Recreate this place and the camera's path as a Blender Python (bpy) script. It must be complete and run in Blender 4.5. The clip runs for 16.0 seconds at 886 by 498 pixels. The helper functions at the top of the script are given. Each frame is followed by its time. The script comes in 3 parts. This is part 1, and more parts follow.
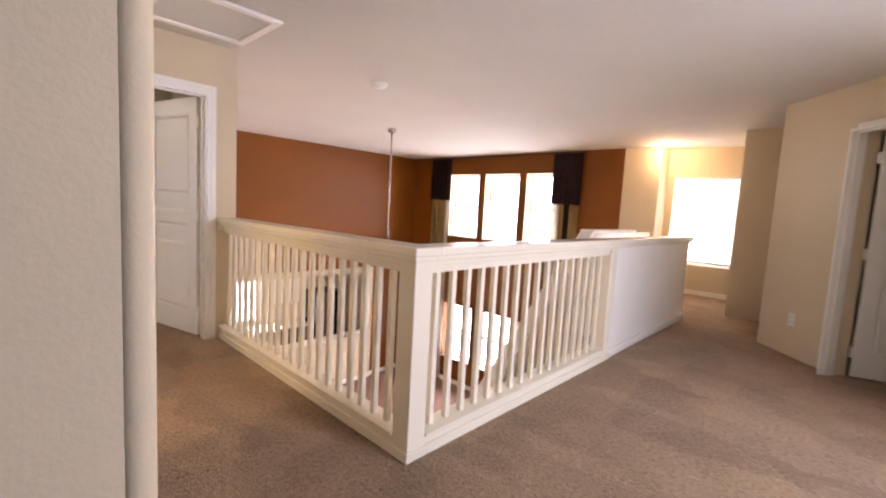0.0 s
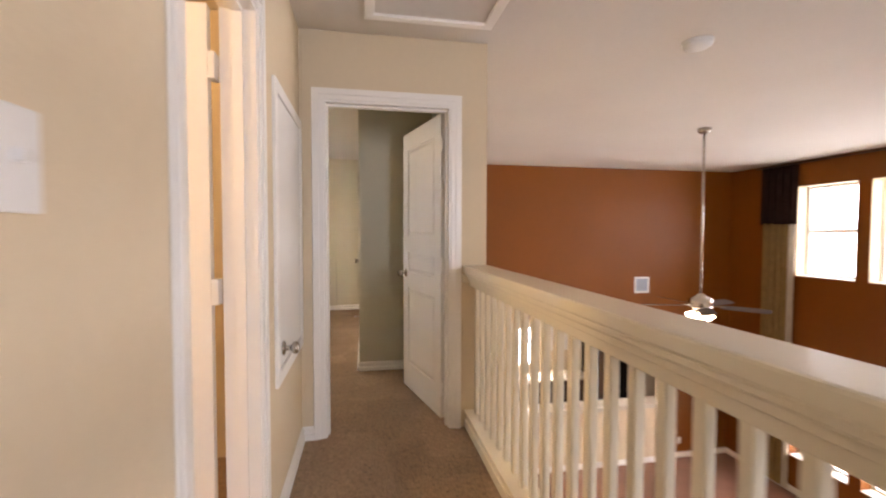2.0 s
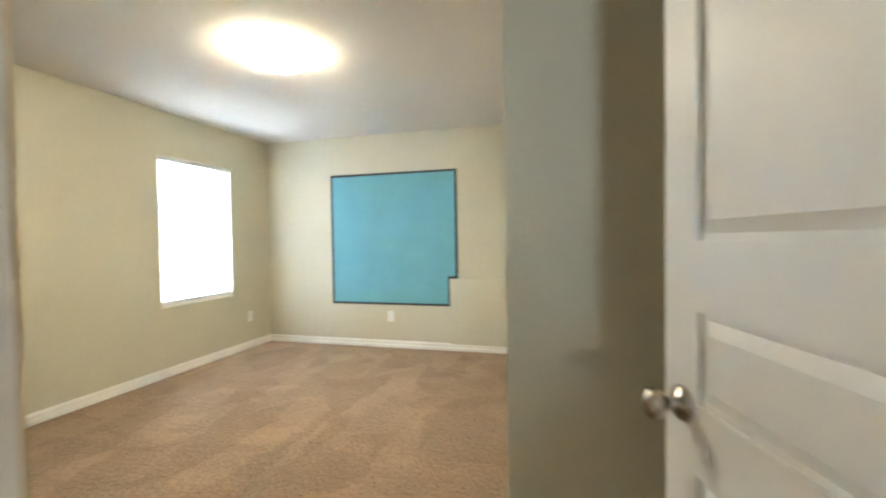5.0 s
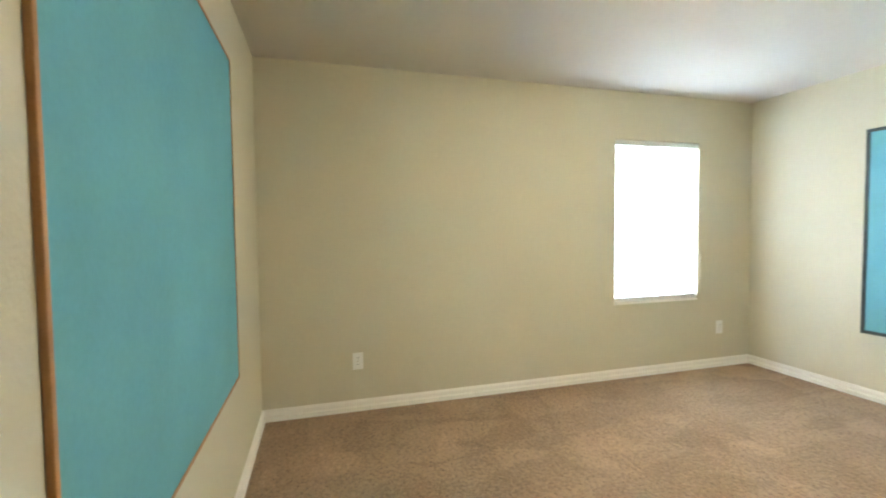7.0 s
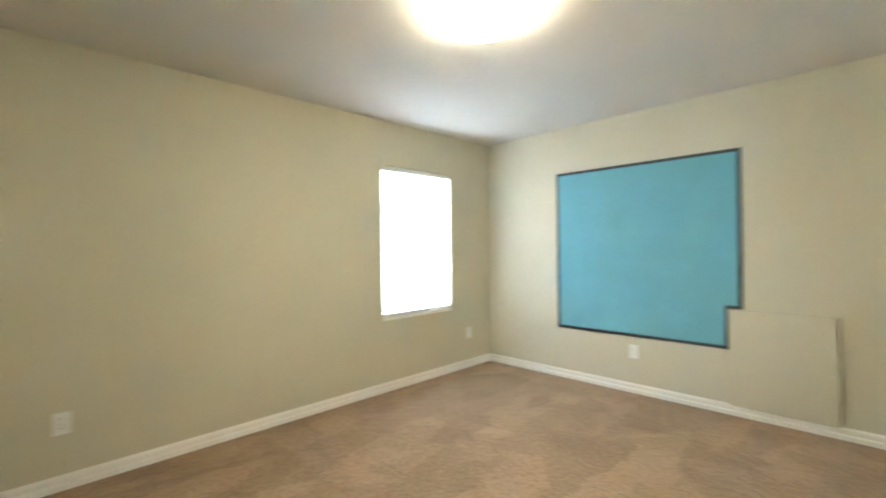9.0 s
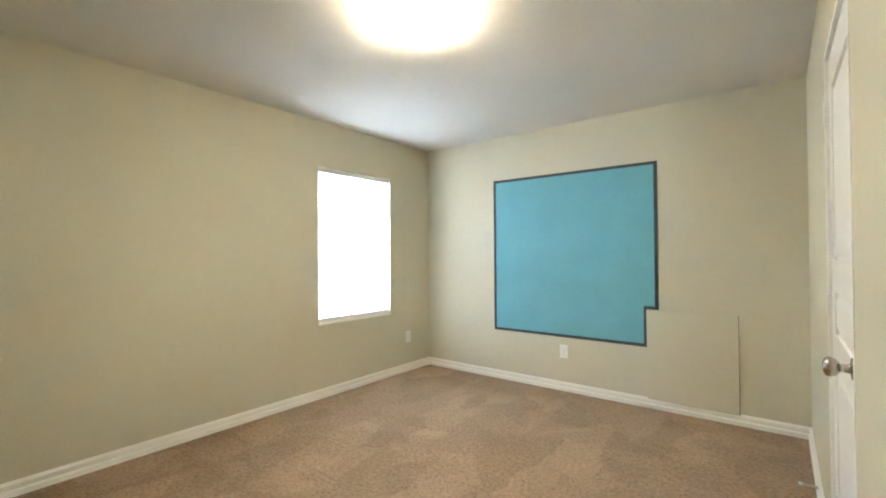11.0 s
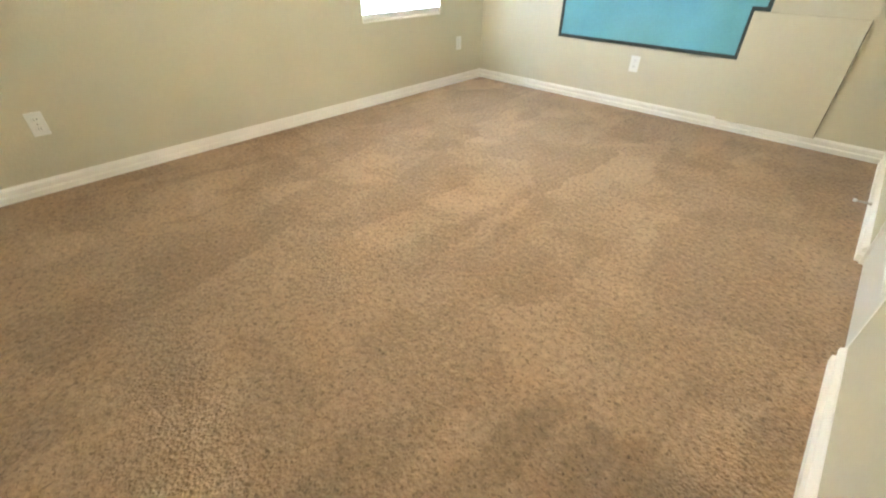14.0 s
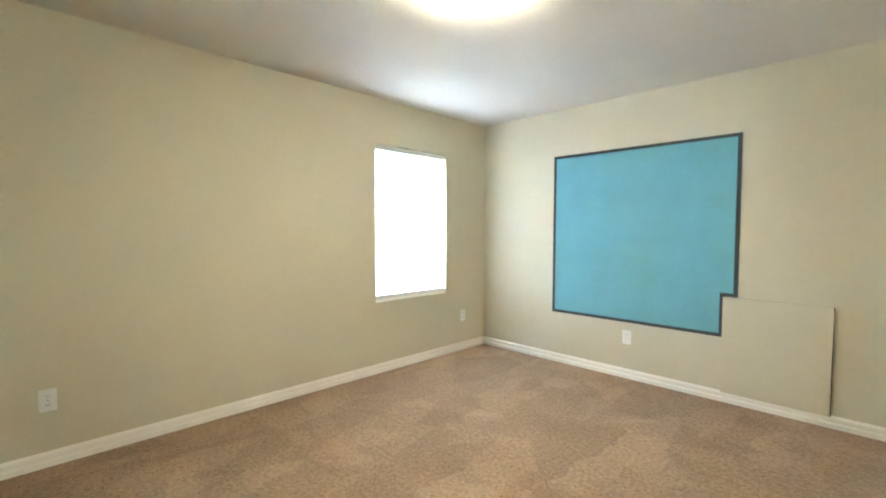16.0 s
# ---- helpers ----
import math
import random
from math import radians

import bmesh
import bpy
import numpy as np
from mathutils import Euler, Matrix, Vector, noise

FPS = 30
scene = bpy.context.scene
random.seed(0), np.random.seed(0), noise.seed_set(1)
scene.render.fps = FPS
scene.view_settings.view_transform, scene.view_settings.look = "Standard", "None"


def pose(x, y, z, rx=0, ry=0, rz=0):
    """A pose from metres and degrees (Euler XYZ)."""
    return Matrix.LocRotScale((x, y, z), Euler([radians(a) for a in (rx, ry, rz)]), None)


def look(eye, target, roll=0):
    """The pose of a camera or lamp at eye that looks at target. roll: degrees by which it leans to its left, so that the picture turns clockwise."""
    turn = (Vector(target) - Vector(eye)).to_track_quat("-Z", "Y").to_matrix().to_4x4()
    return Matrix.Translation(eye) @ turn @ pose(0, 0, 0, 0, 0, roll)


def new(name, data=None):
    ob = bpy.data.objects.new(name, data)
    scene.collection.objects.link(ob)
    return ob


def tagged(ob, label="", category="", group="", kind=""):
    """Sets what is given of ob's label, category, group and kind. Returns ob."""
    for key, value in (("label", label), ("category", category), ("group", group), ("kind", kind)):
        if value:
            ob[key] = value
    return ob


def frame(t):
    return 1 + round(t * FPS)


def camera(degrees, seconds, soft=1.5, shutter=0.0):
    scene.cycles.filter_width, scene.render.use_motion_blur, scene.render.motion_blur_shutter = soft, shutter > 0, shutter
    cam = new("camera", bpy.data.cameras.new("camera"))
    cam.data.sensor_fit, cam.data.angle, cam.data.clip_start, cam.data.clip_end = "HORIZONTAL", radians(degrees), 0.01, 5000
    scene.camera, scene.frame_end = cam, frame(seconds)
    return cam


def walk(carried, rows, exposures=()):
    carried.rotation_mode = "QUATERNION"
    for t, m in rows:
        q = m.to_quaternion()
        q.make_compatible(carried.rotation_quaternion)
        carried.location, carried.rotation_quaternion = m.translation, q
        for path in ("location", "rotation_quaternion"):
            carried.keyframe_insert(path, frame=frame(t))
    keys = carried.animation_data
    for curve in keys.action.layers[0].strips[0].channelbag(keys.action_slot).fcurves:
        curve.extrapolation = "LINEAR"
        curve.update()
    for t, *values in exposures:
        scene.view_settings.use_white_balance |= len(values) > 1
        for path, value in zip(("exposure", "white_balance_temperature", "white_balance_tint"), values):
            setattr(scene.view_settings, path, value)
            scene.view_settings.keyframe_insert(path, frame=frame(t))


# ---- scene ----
cam = camera(91.7, 16.0, soft=2.0, shutter=0.5)
PATH = [
    (0, (-1.331, -3.861, 1.226), (0.116, -2.493, 1.033), 3.2),
    (0.5, (-1.182, -3.651, 1.216), (0.138, -2.158, 1.049), 2.5),
    (1, (-0.93, -3.367, 1.235), (0.01, -1.606, 1.114), 2.0),
    (1.5, (-0.773, -3.055, 1.238), (-0.262, -1.126, 1.104), 2.8),
    (2, (-0.636, -2.644, 1.238), (-0.275, -0.679, 1.166), 0.1),
    (2.6, (-0.475, -2.12, 1.226), (-0.428, -0.122, 1.141), 0.8),
    (3, (-0.422, -1.782, 1.203), (-0.436, 0.216, 1.108), 0.4),
    (3.2, (-0.417, -1.575, 1.215), (-0.419, 0.424, 1.153), 0.1),
    (5.3, (-0.571, 0.128, 1.228), (-1.371, 1.961, 1.185), -0.6),
    (5.4, (-0.601, 0.19, 1.276), (-1.507, 1.972, 1.227), -0.3),
    (5.6, (-0.65, 0.284, 1.304), (-1.73, 1.967, 1.27), 0.2),
    (5.8, (-0.677, 0.386, 1.304), (-1.972, 1.907, 1.216), 0.0),
    (6, (-0.695, 0.473, 1.231), (-2.194, 1.795, 1.162), 0.3),
    (6.2, (-0.745, 0.535, 1.248), (-2.406, 1.647, 1.196), 0.1),
    (6.5, (-0.856, 0.598, 1.298), (-2.668, 1.443, 1.255), -0.2),
    (7, (-0.92, 0.601, 1.281), (-2.841, 1.152, 1.194), -0.6),
    (7.5, (-0.915, 0.623, 1.308), (-2.856, 1.096, 1.217), -0.7),
    (8, (-0.92, 0.653, 1.288), (-2.813, 1.293, 1.216), -0.8),
    (8.5, (-0.88, 0.722, 1.312), (-2.609, 1.726, 1.272), -0.5),
    (9, (-0.892, 0.69, 1.275), (-2.316, 2.094, 1.271), -0.8),
    (9.2, (-0.852, 0.7, 1.253), (-2.133, 2.236, 1.26), -0.5),
    (11.3, (-0.816, 0.713, 1.248), (-2.052, 2.285, 1.272), -0.4),
    (11.5, (-0.809, 0.712, 1.249), (-2.128, 2.215, 1.26), -0.4),
    (12, (-0.92, 0.635, 1.251), (-2.273, 2.108, 1.26), 0.0),
    (12.5, (-0.906, 0.7, 1.197), (-2.268, 2.113, 0.815), -0.0),
    (13, (-0.95, 0.682, 1.102), (-2.135, 1.971, 0.135), 1.2),
    (13.5, (-0.956, 0.693, 1.121), (-2.058, 1.877, -0.055), 1.1),
    (14, (-0.983, 0.673, 1.11), (-2.098, 1.877, -0.033), 0.5),
    (14.5, (-0.948, 0.705, 1.222), (-2.244, 2.115, 0.645), 0.1),
    (15, (-0.881, 0.737, 1.278), (-2.266, 2.176, 1.174), 0.5),
    (15.5, (-0.895, 0.726, 1.27), (-2.287, 2.158, 1.167), 0.5),
    (16, (-0.901, 0.749, 1.274), (-2.319, 2.157, 1.187), 0.2),
]
EXPOSURES = [(0, 1.2, 6900, 31), (0.5, 1.0, 6900, 31), (1.2, 0.9, 7000, 29), (2, 0.95, 7250, 27), (3.2, 0.85, 7250, 22),
             (4.6, 1.15, 6450, 10), (5.3, 1.25, 6350, 10), (6, 1.25, 6300, 7), (8, 1.28, 6300, 7),
             (9, 1.12, 6300, 8), (12, 1.0, 6350, 10), (13, 0.85, 6400, 10), (13.5, 1.2, 6400, 10), (14, 1.55, 6300, 9),
             (14.5, 1.9, 6250, 8), (15, 1.75, 6150, 8), (15.5, 1.5, 6200, 8), (16, 1.25, 6200, 9)]
walk(cam, [(t, look(eye, target, roll)) for t, eye, target, roll in PATH], EXPOSURES)

# ---------------------------------------------------------------- world and lights
world = bpy.data.worlds.new("sky")
scene.world = world
world.use_nodes = True
sky = world.node_tree.nodes.new("ShaderNodeTexSky")
sky.sky_type = 'NISHITA'
sky.sun_disc = False
sky.sun_elevation = radians(48)
sky.sun_rotation = radians(180)
world.node_tree.links.new(sky.outputs[0], world.node_tree.nodes["Background"].inputs[0])
world.node_tree.nodes["Background"].inputs[1].default_value = 0.1


def lamp(name, kind, at, to, power, colour, size=1.0, size_y=None):
    data = bpy.data.lights.new(name, kind)
    data.energy, data.color = power, colour
    if kind == 'AREA':
        data.shape, data.size, data.size_y = 'RECTANGLE', size, size_y or size
    elif kind == 'SUN':
        data.angle = radians(size)
    else:
        data.shadow_soft_size = size
    ob = new(name, data)
    ob.matrix_world = look(at, to)
    return ob


DAY = (0.86, 0.93, 1.0)
WARM = (1.0, 0.74, 0.42)
lamp("sun", 'SUN', (2, -22, 20), (0, 0, 0), 2.0, (1, 0.95, 0.88), 0.5)
# sky light standing in the window openings
for y0, y1, z0, z1 in ((2.38, 3.26, 0.55, 2.02), (1.30, 2.21, 0.55, 2.02), (0.40, 1.13, 0.55, 2.02),
                       (2.38, 3.26, -2.45, -1.1), (1.30, 2.21, -2.45, -1.1), (0.40, 1.13, -2.45, -1.1)):
    lamp("window_daylight", 'AREA', (6.80, (y0 + y1) / 2, (z0 + z1) / 2), (0, (y0 + y1) / 2, (z0 + z1) / 2),
         (34 if z0 > 0 else 40), DAY, y1 - y0 + 0.3, z1 - z0 + 0.3)
lamp("alcove_daylight", 'AREA', (7.1, -2.03, 1.2), (0, -2.03, 1.2), 55, DAY, 1.2, 1.7)
lamp("bedroom_daylight", 'AREA', (-4.32, 3.43, 1.32), (0, 3.43, 1.32), 215, (0.62, 0.76, 1.0), 1.15, 1.7)
lamp("kitchen_daylight", 'AREA', (3.2, 7.5, -1.4), (3.2, 0, -1.4), 140, DAY, 1.0, 1.5)
# rooms beyond the frame with lamps or windows of their own
lamp("washroom_bulb", 'POINT', (-2.5, -1.75, 2.2), (0, 0, 0), 27, (1.0, 0.80, 0.48), 0.12)
lamp("loft_daylight", 'AREA', (1.2, -6.45, 1.35), (1.2, 0, 1.35), 70, (0.66, 0.81, 1.0), 0.9, 1.4)
lamp("downlight_bulb", 'POINT', (6.15, -1.62, 2.33), (0, 0, 0), 12, WARM, 0.05)

# ---------------------------------------------------------------- materials


def material(name, base, rough=0.6, metal=0.0, vary=0.08, scale=6.0, bump=0.0, bump_scale=120.0, spec=0.5, emit=0.0, fine=0.5):
    """Paint-like procedural surface: two scales of tone, fine relief."""
    m = bpy.data.materials.new(name)
    m.use_nodes = True
    n, l = m.node_tree.nodes, m.node_tree.links
    b = n["Principled BSDF"]
    b.inputs["Roughness"].default_value = rough
    b.inputs["Metallic"].default_value = metal
    b.inputs["Specular IOR Level"].default_value = spec
    co = n.new("ShaderNodeTexCoord")
    big = n.new("ShaderNodeTexNoise")
    big.inputs["Scale"].default_value = scale
    big.inputs["Detail"].default_value = 4
    l.new(co.outputs["Object"], big.inputs["Vector"])
    small = n.new("ShaderNodeTexNoise")
    small.inputs["Scale"].default_value = scale * 22
    small.inputs["Detail"].default_value = 2
    l.new(co.outputs["Object"], small.inputs["Vector"])
    mix = n.new("ShaderNodeMath")
    mix.operation = 'MULTIPLY_ADD'
    l.new(small.outputs["Fac"], mix.inputs[0])
    mix.inputs[1].default_value = fine
    l.new(big.outputs["Fac"], mix.inputs[2])
    ramp = n.new("ShaderNodeMapRange")
    ramp.inputs["From Min"].default_value = 0.3 + fine * 0.3
    ramp.inputs["From Max"].default_value = 0.7 + fine * 0.7
    ramp.inputs["To Min"].default_value = 1 - vary
    ramp.inputs["To Max"].default_value = 1 + vary
    l.new(mix.outputs[0], ramp.inputs["Value"])
    mul = n.new("ShaderNodeVectorMath")
    mul.operation = 'SCALE'
    mul.inputs[0].default_value = base
    l.new(ramp.outputs[0], mul.inputs["Scale"])
    l.new(mul.outputs[0], b.inputs["Base Color"])
    if bump:
        t = n.new("ShaderNodeTexNoise")
        t.inputs["Scale"].default_value = bump_scale
        t.inputs["Detail"].default_value = 3
        l.new(co.outputs["Object"], t.inputs["Vector"])
        bp = n.new("ShaderNodeBump")
        bp.inputs["Strength"].default_value = bump
        bp.inputs["Distance"].default_value = 0.004
        l.new(t.outputs["Fac"], bp.inputs["Height"])
        l.new(bp.outputs[0], b.inputs["Normal"])
    if emit:
        b.inputs["Emission Color"].default_value = (*base, 1)
        b.inputs["Emission Strength"].default_value = emit
    return m


def carpet_material():
    m = material("carpet", (0.365, 0.248, 0.155), rough=0.95, vary=0.06, scale=3.0, spec=0.1, fine=0.3)
    n, l = m.node_tree.nodes, m.node_tree.links
    b = n["Principled BSDF"]
    co = n["Texture Coordinate"]
    tuft = n.new("ShaderNodeTexVoronoi")
    tuft.inputs["Scale"].default_value = 95
    l.new(co.outputs["Object"], tuft.inputs["Vector"])
    clump = n.new("ShaderNodeTexNoise")
    clump.inputs["Scale"].default_value = 42
    clump.inputs["Detail"].default_value = 5
    clump.inputs["Roughness"].default_value = 0.7
    l.new(co.outputs["Object"], clump.inputs["Vector"])
    # pile brushed one way and the other by a vacuum cleaner: crisp overlapping strokes in two directions
    bend = n.new("ShaderNodeTexNoise")
    bend.inputs["Scale"].default_value = 3.5
    bend.inputs["Detail"].default_value = 3
    l.new(co.outputs["Object"], bend.inputs["Vector"])
    shift = n.new("ShaderNodeVectorMath")
    shift.operation = 'MULTIPLY_ADD'
    l.new(bend.outputs["Color"], shift.inputs[0])
    shift.inputs[1].default_value = (0.28, 0.28, 0.0)
    l.new(co.outputs["Object"], shift.inputs[2])
    streaks = []
    for turn, sx, sy, low, high in ((0.35, 4.6, 1.5, 0.88, 1.11), (-0.95, 2.8, 4.8, 0.92, 1.075)):
        warp = n.new("ShaderNodeMapping")
        warp.inputs["Rotation"].default_value = (0, 0, turn)
        warp.inputs["Scale"].default_value = (sx, sy, 0)
        l.new(shift.outputs[0], warp.inputs["Vector"])
        swipe = n.new("ShaderNodeTexVoronoi")
        swipe.feature = 'SMOOTH_F1'
        swipe.inputs["Scale"].default_value = 1.0
        swipe.inputs["Smoothness"].default_value = 0.2
        l.new(warp.outputs[0], swipe.inputs["Vector"])
        pick = n.new("ShaderNodeSeparateColor")
        l.new(swipe.outputs["Color"], pick.inputs[0])
        lane = n.new("ShaderNodeMapRange")
        lane.inputs["From Min"].default_value = 0.1
        lane.inputs["From Max"].default_value = 0.9
        lane.inputs["To Min"].default_value = low
        lane.inputs["To Max"].default_value = high
        l.new(pick.outputs[0], lane.inputs["Value"])
        streaks.append(lane)
    tone = n.new("ShaderNodeMath")
    tone.operation = 'MULTIPLY'
    l.new(streaks[0].outputs[0], tone.inputs[0])
    l.new(streaks[1].outputs[0], tone.inputs[1])
    grain = n.new("ShaderNodeMapRange")
    grain.inputs["From Min"].default_value = 0.3
    grain.inputs["From Max"].default_value = 0.7
    grain.inputs["To Min"].default_value = 0.68
    grain.inputs["To Max"].default_value = 1.26
    l.new(clump.outputs["Fac"], grain.inputs["Value"])
    mm = n.new("ShaderNodeMath")
    mm.operation = 'MULTIPLY'
    l.new(tone.outputs[0], mm.inputs[0])
    # pits between the tufts, their shade darkened into the base colour
    pit_shade = n.new("ShaderNodeTexNoise")
    pit_shade.inputs["Scale"].default_value = 75
    pit_shade.inputs["Detail"].default_value = 3
    pit_shade.inputs["Distortion"].default_value = 0.8
    l.new(co.outputs["Object"], pit_shade.inputs["Vector"])
    dark = n.new("ShaderNodeMapRange")
    dark.inputs["From Min"].default_value = 0.30
    dark.inputs["From Max"].default_value = 0.45
    dark.inputs["To Min"].default_value = 0.55
    dark.inputs["To Max"].default_value = 1.0
    l.new(pit_shade.outputs["Fac"], dark.inputs["Value"])
    deep = n.new("ShaderNodeMath")
    deep.operation = 'MULTIPLY'
    l.new(grain.outputs[0], deep.inputs[0])
    l.new(dark.outputs[0], deep.inputs[1])
    l.new(deep.outputs[0], mm.inputs[1])
    old = b.inputs["Base Color"].links[0].from_socket
    sc = n.new("ShaderNodeVectorMath")
    sc.operation = 'SCALE'
    l.new(old, sc.inputs[0])
    l.new(mm.outputs[0], sc.inputs["Scale"])
    l.new(sc.outputs[0], b.inputs["Base Color"])
    h = n.new("ShaderNodeMath")
    h.operation = 'MULTIPLY_ADD'
    l.new(clump.outputs["Fac"], h.inputs[0])
    h.inputs[1].default_value = 1.6
    l.new(tuft.outputs["Distance"], h.inputs[2])
    bp = n.new("ShaderNodeBump")
    bp.inputs["Strength"].default_value = 0.6
    bp.inputs["Distance"].default_value = 0.012
    l.new(h.outputs[0], bp.inputs["Height"])
    l.new(bp.outputs[0], b.inputs["Normal"])
    b.inputs["Sheen Weight"].default_value = 0.06
    b.inputs["Sheen Roughness"].default_value = 0.6
    return m


CARPET = carpet_material()
CREAM = material("bedroom_paint", (0.61, 0.563, 0.428), 0.75, vary=0.03, scale=1.5, bump=0.35, bump_scale=70, spec=0.3)
BEIGE = material("hall_paint", (0.70, 0.58, 0.405), 0.7, vary=0.03, scale=1.5, bump=0.4, bump_scale=70, spec=0.3)
TERRA = material("terracotta_paint", (0.20, 0.058, 0.003), 0.48, vary=0.06, scale=1.2, bump=0.3, bump_scale=60, spec=0.28)
CEIL = material("ceiling_paint", (0.66, 0.615, 0.55), 0.85, vary=0.03, scale=1.2, bump=0.5, bump_scale=55, spec=0.2)
WHITE = material("white_trim", (0.88, 0.85, 0.79), 0.38, vary=0.025, scale=5, bump=0.05, bump_scale=160)
DOORW = material("door_paint", (0.80, 0.78, 0.73), 0.42, vary=0.025, scale=4, bump=0.12, bump_scale=130)
RAILW = material("rail_gloss_paint", (0.84, 0.77, 0.62), 0.2, vary=0.03, scale=5, bump=0.06, bump_scale=120)
TEAL = material("teal_fabric", (0.165, 0.415, 0.49), 0.85, vary=0.08, scale=3, bump=0.35, bump_scale=500, spec=0.2)
DARKF = material("charcoal_edging", (0.035, 0.05, 0.05), 0.6, vary=0.2, scale=9)
OAK = material("oak_edging", (0.42, 0.20, 0.07), 0.5, vary=0.25, scale=14, bump=0.2, bump_scale=90)
PLASTIC = material("white_plastic", (0.80, 0.79, 0.75), 0.35, vary=0.02)
SLOT = material("dark_slot", (0.03, 0.03, 0.03), 0.6, vary=0.1)
NICKEL = material("brushed_nickel", (0.50, 0.46, 0.41), 0.22, metal=1.0, vary=0.06, scale=30)
BRASSY = material("dull_steel", (0.55, 0.50, 0.42), 0.4, metal=1.0, vary=0.1, scale=30)
DARKWOOD = material("dark_walnut", (0.06, 0.03, 0.018), 0.4, vary=0.3, scale=8, bump=0.1)
DRAPE_D = material("dark_plum_fabric", (0.045, 0.025, 0.022), 0.9, vary=0.2, scale=9, bump=0.3, bump_scale=400, spec=0.1)
DRAPE_T = material("tan_fabric", (0.42, 0.28, 0.12), 0.85, vary=0.15, scale=9, bump=0.3, bump_scale=400, spec=0.1)
DRAPE_P = material("pale_fabric", (0.72, 0.66, 0.56), 0.85, vary=0.08, scale=9, bump=0.3, bump_scale=400, spec=0.1)
TILE = material("lower_floor_wood", (0.27, 0.14, 0.095), 0.35, vary=0.2, scale=3, bump=0.1, bump_scale=20)
STONE = material("counter_stone", (0.62, 0.55, 0.44), 0.3, vary=0.15, scale=20)
VENT = material("vent_grey", (0.34, 0.40, 0.47), 0.5, vary=0.05)
BLACKG = material("black_appliance", (0.015, 0.016, 0.02), 0.2, vary=0.1)
STEEL = material("appliance_steel", (0.5, 0.55, 0.62), 0.3, metal=1.0, vary=0.05)
GROUND = material("ground_grass", (0.09, 0.12, 0.05), 0.95, vary=0.3, scale=0.5)
LAMPGLASS = material("lit_opal_glass", (1.0, 0.90, 0.69), 0.3, vary=0.01, emit=36)
BULB = material("lit_bulb_glass", (1.0, 0.86, 0.66), 0.3, vary=0.01, emit=6)


def blind_material():
    m = bpy.data.materials.new("blind_vinyl")
    m.use_nodes = True
    n, l = m.node_tree.nodes, m.node_tree.links
    b = n["Principled BSDF"]
    b.inputs["Base Color"].default_value = (0.86, 0.86, 0.84, 1)
    b.inputs["Roughness"].default_value = 0.45
    t = n.new("ShaderNodeBsdfTranslucent")
    t.inputs["Color"].default_value = (0.9, 0.9, 0.88, 1)
    mix = n.new("ShaderNodeMixShader")
    mix.inputs[0].default_value = 0.6
    l.new(b.outputs[0], mix.inputs[1])
    l.new(t.outputs[0], mix.inputs[2])
    l.new(mix.outputs[0], n["Material Output"].inputs["Surface"])
    return m


def glass_material():
    m = bpy.data.materials.new("window_glass")
    m.use_nodes = True
    b = m.node_tree.nodes["Principled BSDF"]
    b.inputs["Base Color"].default_value = (0.97, 0.99, 0.98, 1)
    b.inputs["Roughness"].default_value = 0.02
    b.inputs["Transmission Weight"].default_value = 1.0
    b.inputs["IOR"].default_value = 1.02
    return m


BLIND = blind_material()
GLASS = glass_material()

# ---------------------------------------------------------------- mesh helpers


def add_box(bm, x0, x1, y0, y1, z0, z1, bevel=0.0):
    vs = [bm.verts.new(p) for p in ((x0, y0, z0), (x1, y0, z0), (x1, y1, z0), (x0, y1, z0),
                                    (x0, y0, z1), (x1, y0, z1), (x1, y1, z1), (x0, y1, z1))]
    fs = [bm.faces.new([vs[i] for i in q]) for q in
          ((0, 3, 2, 1), (4, 5, 6, 7), (0, 1, 5, 4), (1, 2, 6, 5), (2, 3, 7, 6), (3, 0, 4, 7))]
    if bevel:
        es = list({e for f in fs for e in f.edges})
        bmesh.ops.bevel(bm, geom=es, offset=bevel, segments=2, affect='EDGES', profile=0.6)


def box(x0, x1, y0, y1, z0, z1, bevel=0.0):
    bm = bmesh.new()
    add_box(bm, x0, x1, y0, y1, z0, z1, bevel)
    return bm


def boxes(rows, bevel=0.0):
    bm = bmesh.new()
    for r in rows:
        add_box(bm, *r, bevel=bevel)
    return bm


def lathe(profile, steps=28, axis='z', at=(0, 0, 0)):
    """A turned solid from (radius, height) pairs."""
    bm = bmesh.new()
    rings = []
    for r, h in profile:
        ring = []
        for i in range(steps):
            a = 2 * math.pi * i / steps
            c, s = r * math.cos(a), r * math.sin(a)
            p = {'z': (c, s, h), 'x': (h, c, s), 'y': (c, h, s)}[axis]
            ring.append(bm.verts.new((p[0] + at[0], p[1] + at[1], p[2] + at[2])))
        rings.append(ring)
    for a, b in zip(rings, rings[1:]):
        for i in range(steps):
            bm.faces.new((a[i], a[(i + 1) % steps], b[(i + 1) % steps], b[i]))
    bm.faces.new(rings[0])
    bm.faces.new(rings[-1])
    bmesh.ops.recalc_face_normals(bm, faces=bm.faces)
    for f in bm.faces:
        f.smooth = len(f.verts) == 4
    return bm


def mesh_of(name, bm, *mats):
    me = bpy.data.meshes.new(name)
    bm.to_mesh(me)
    bm.free()
    for m in mats:
        me.materials.append(m)
    return me


def part(name, bm, mat, parent, label=""):
    ob = new(name, mesh_of(name, bm, mat))
    ob.parent = parent
    return tagged(ob, label)


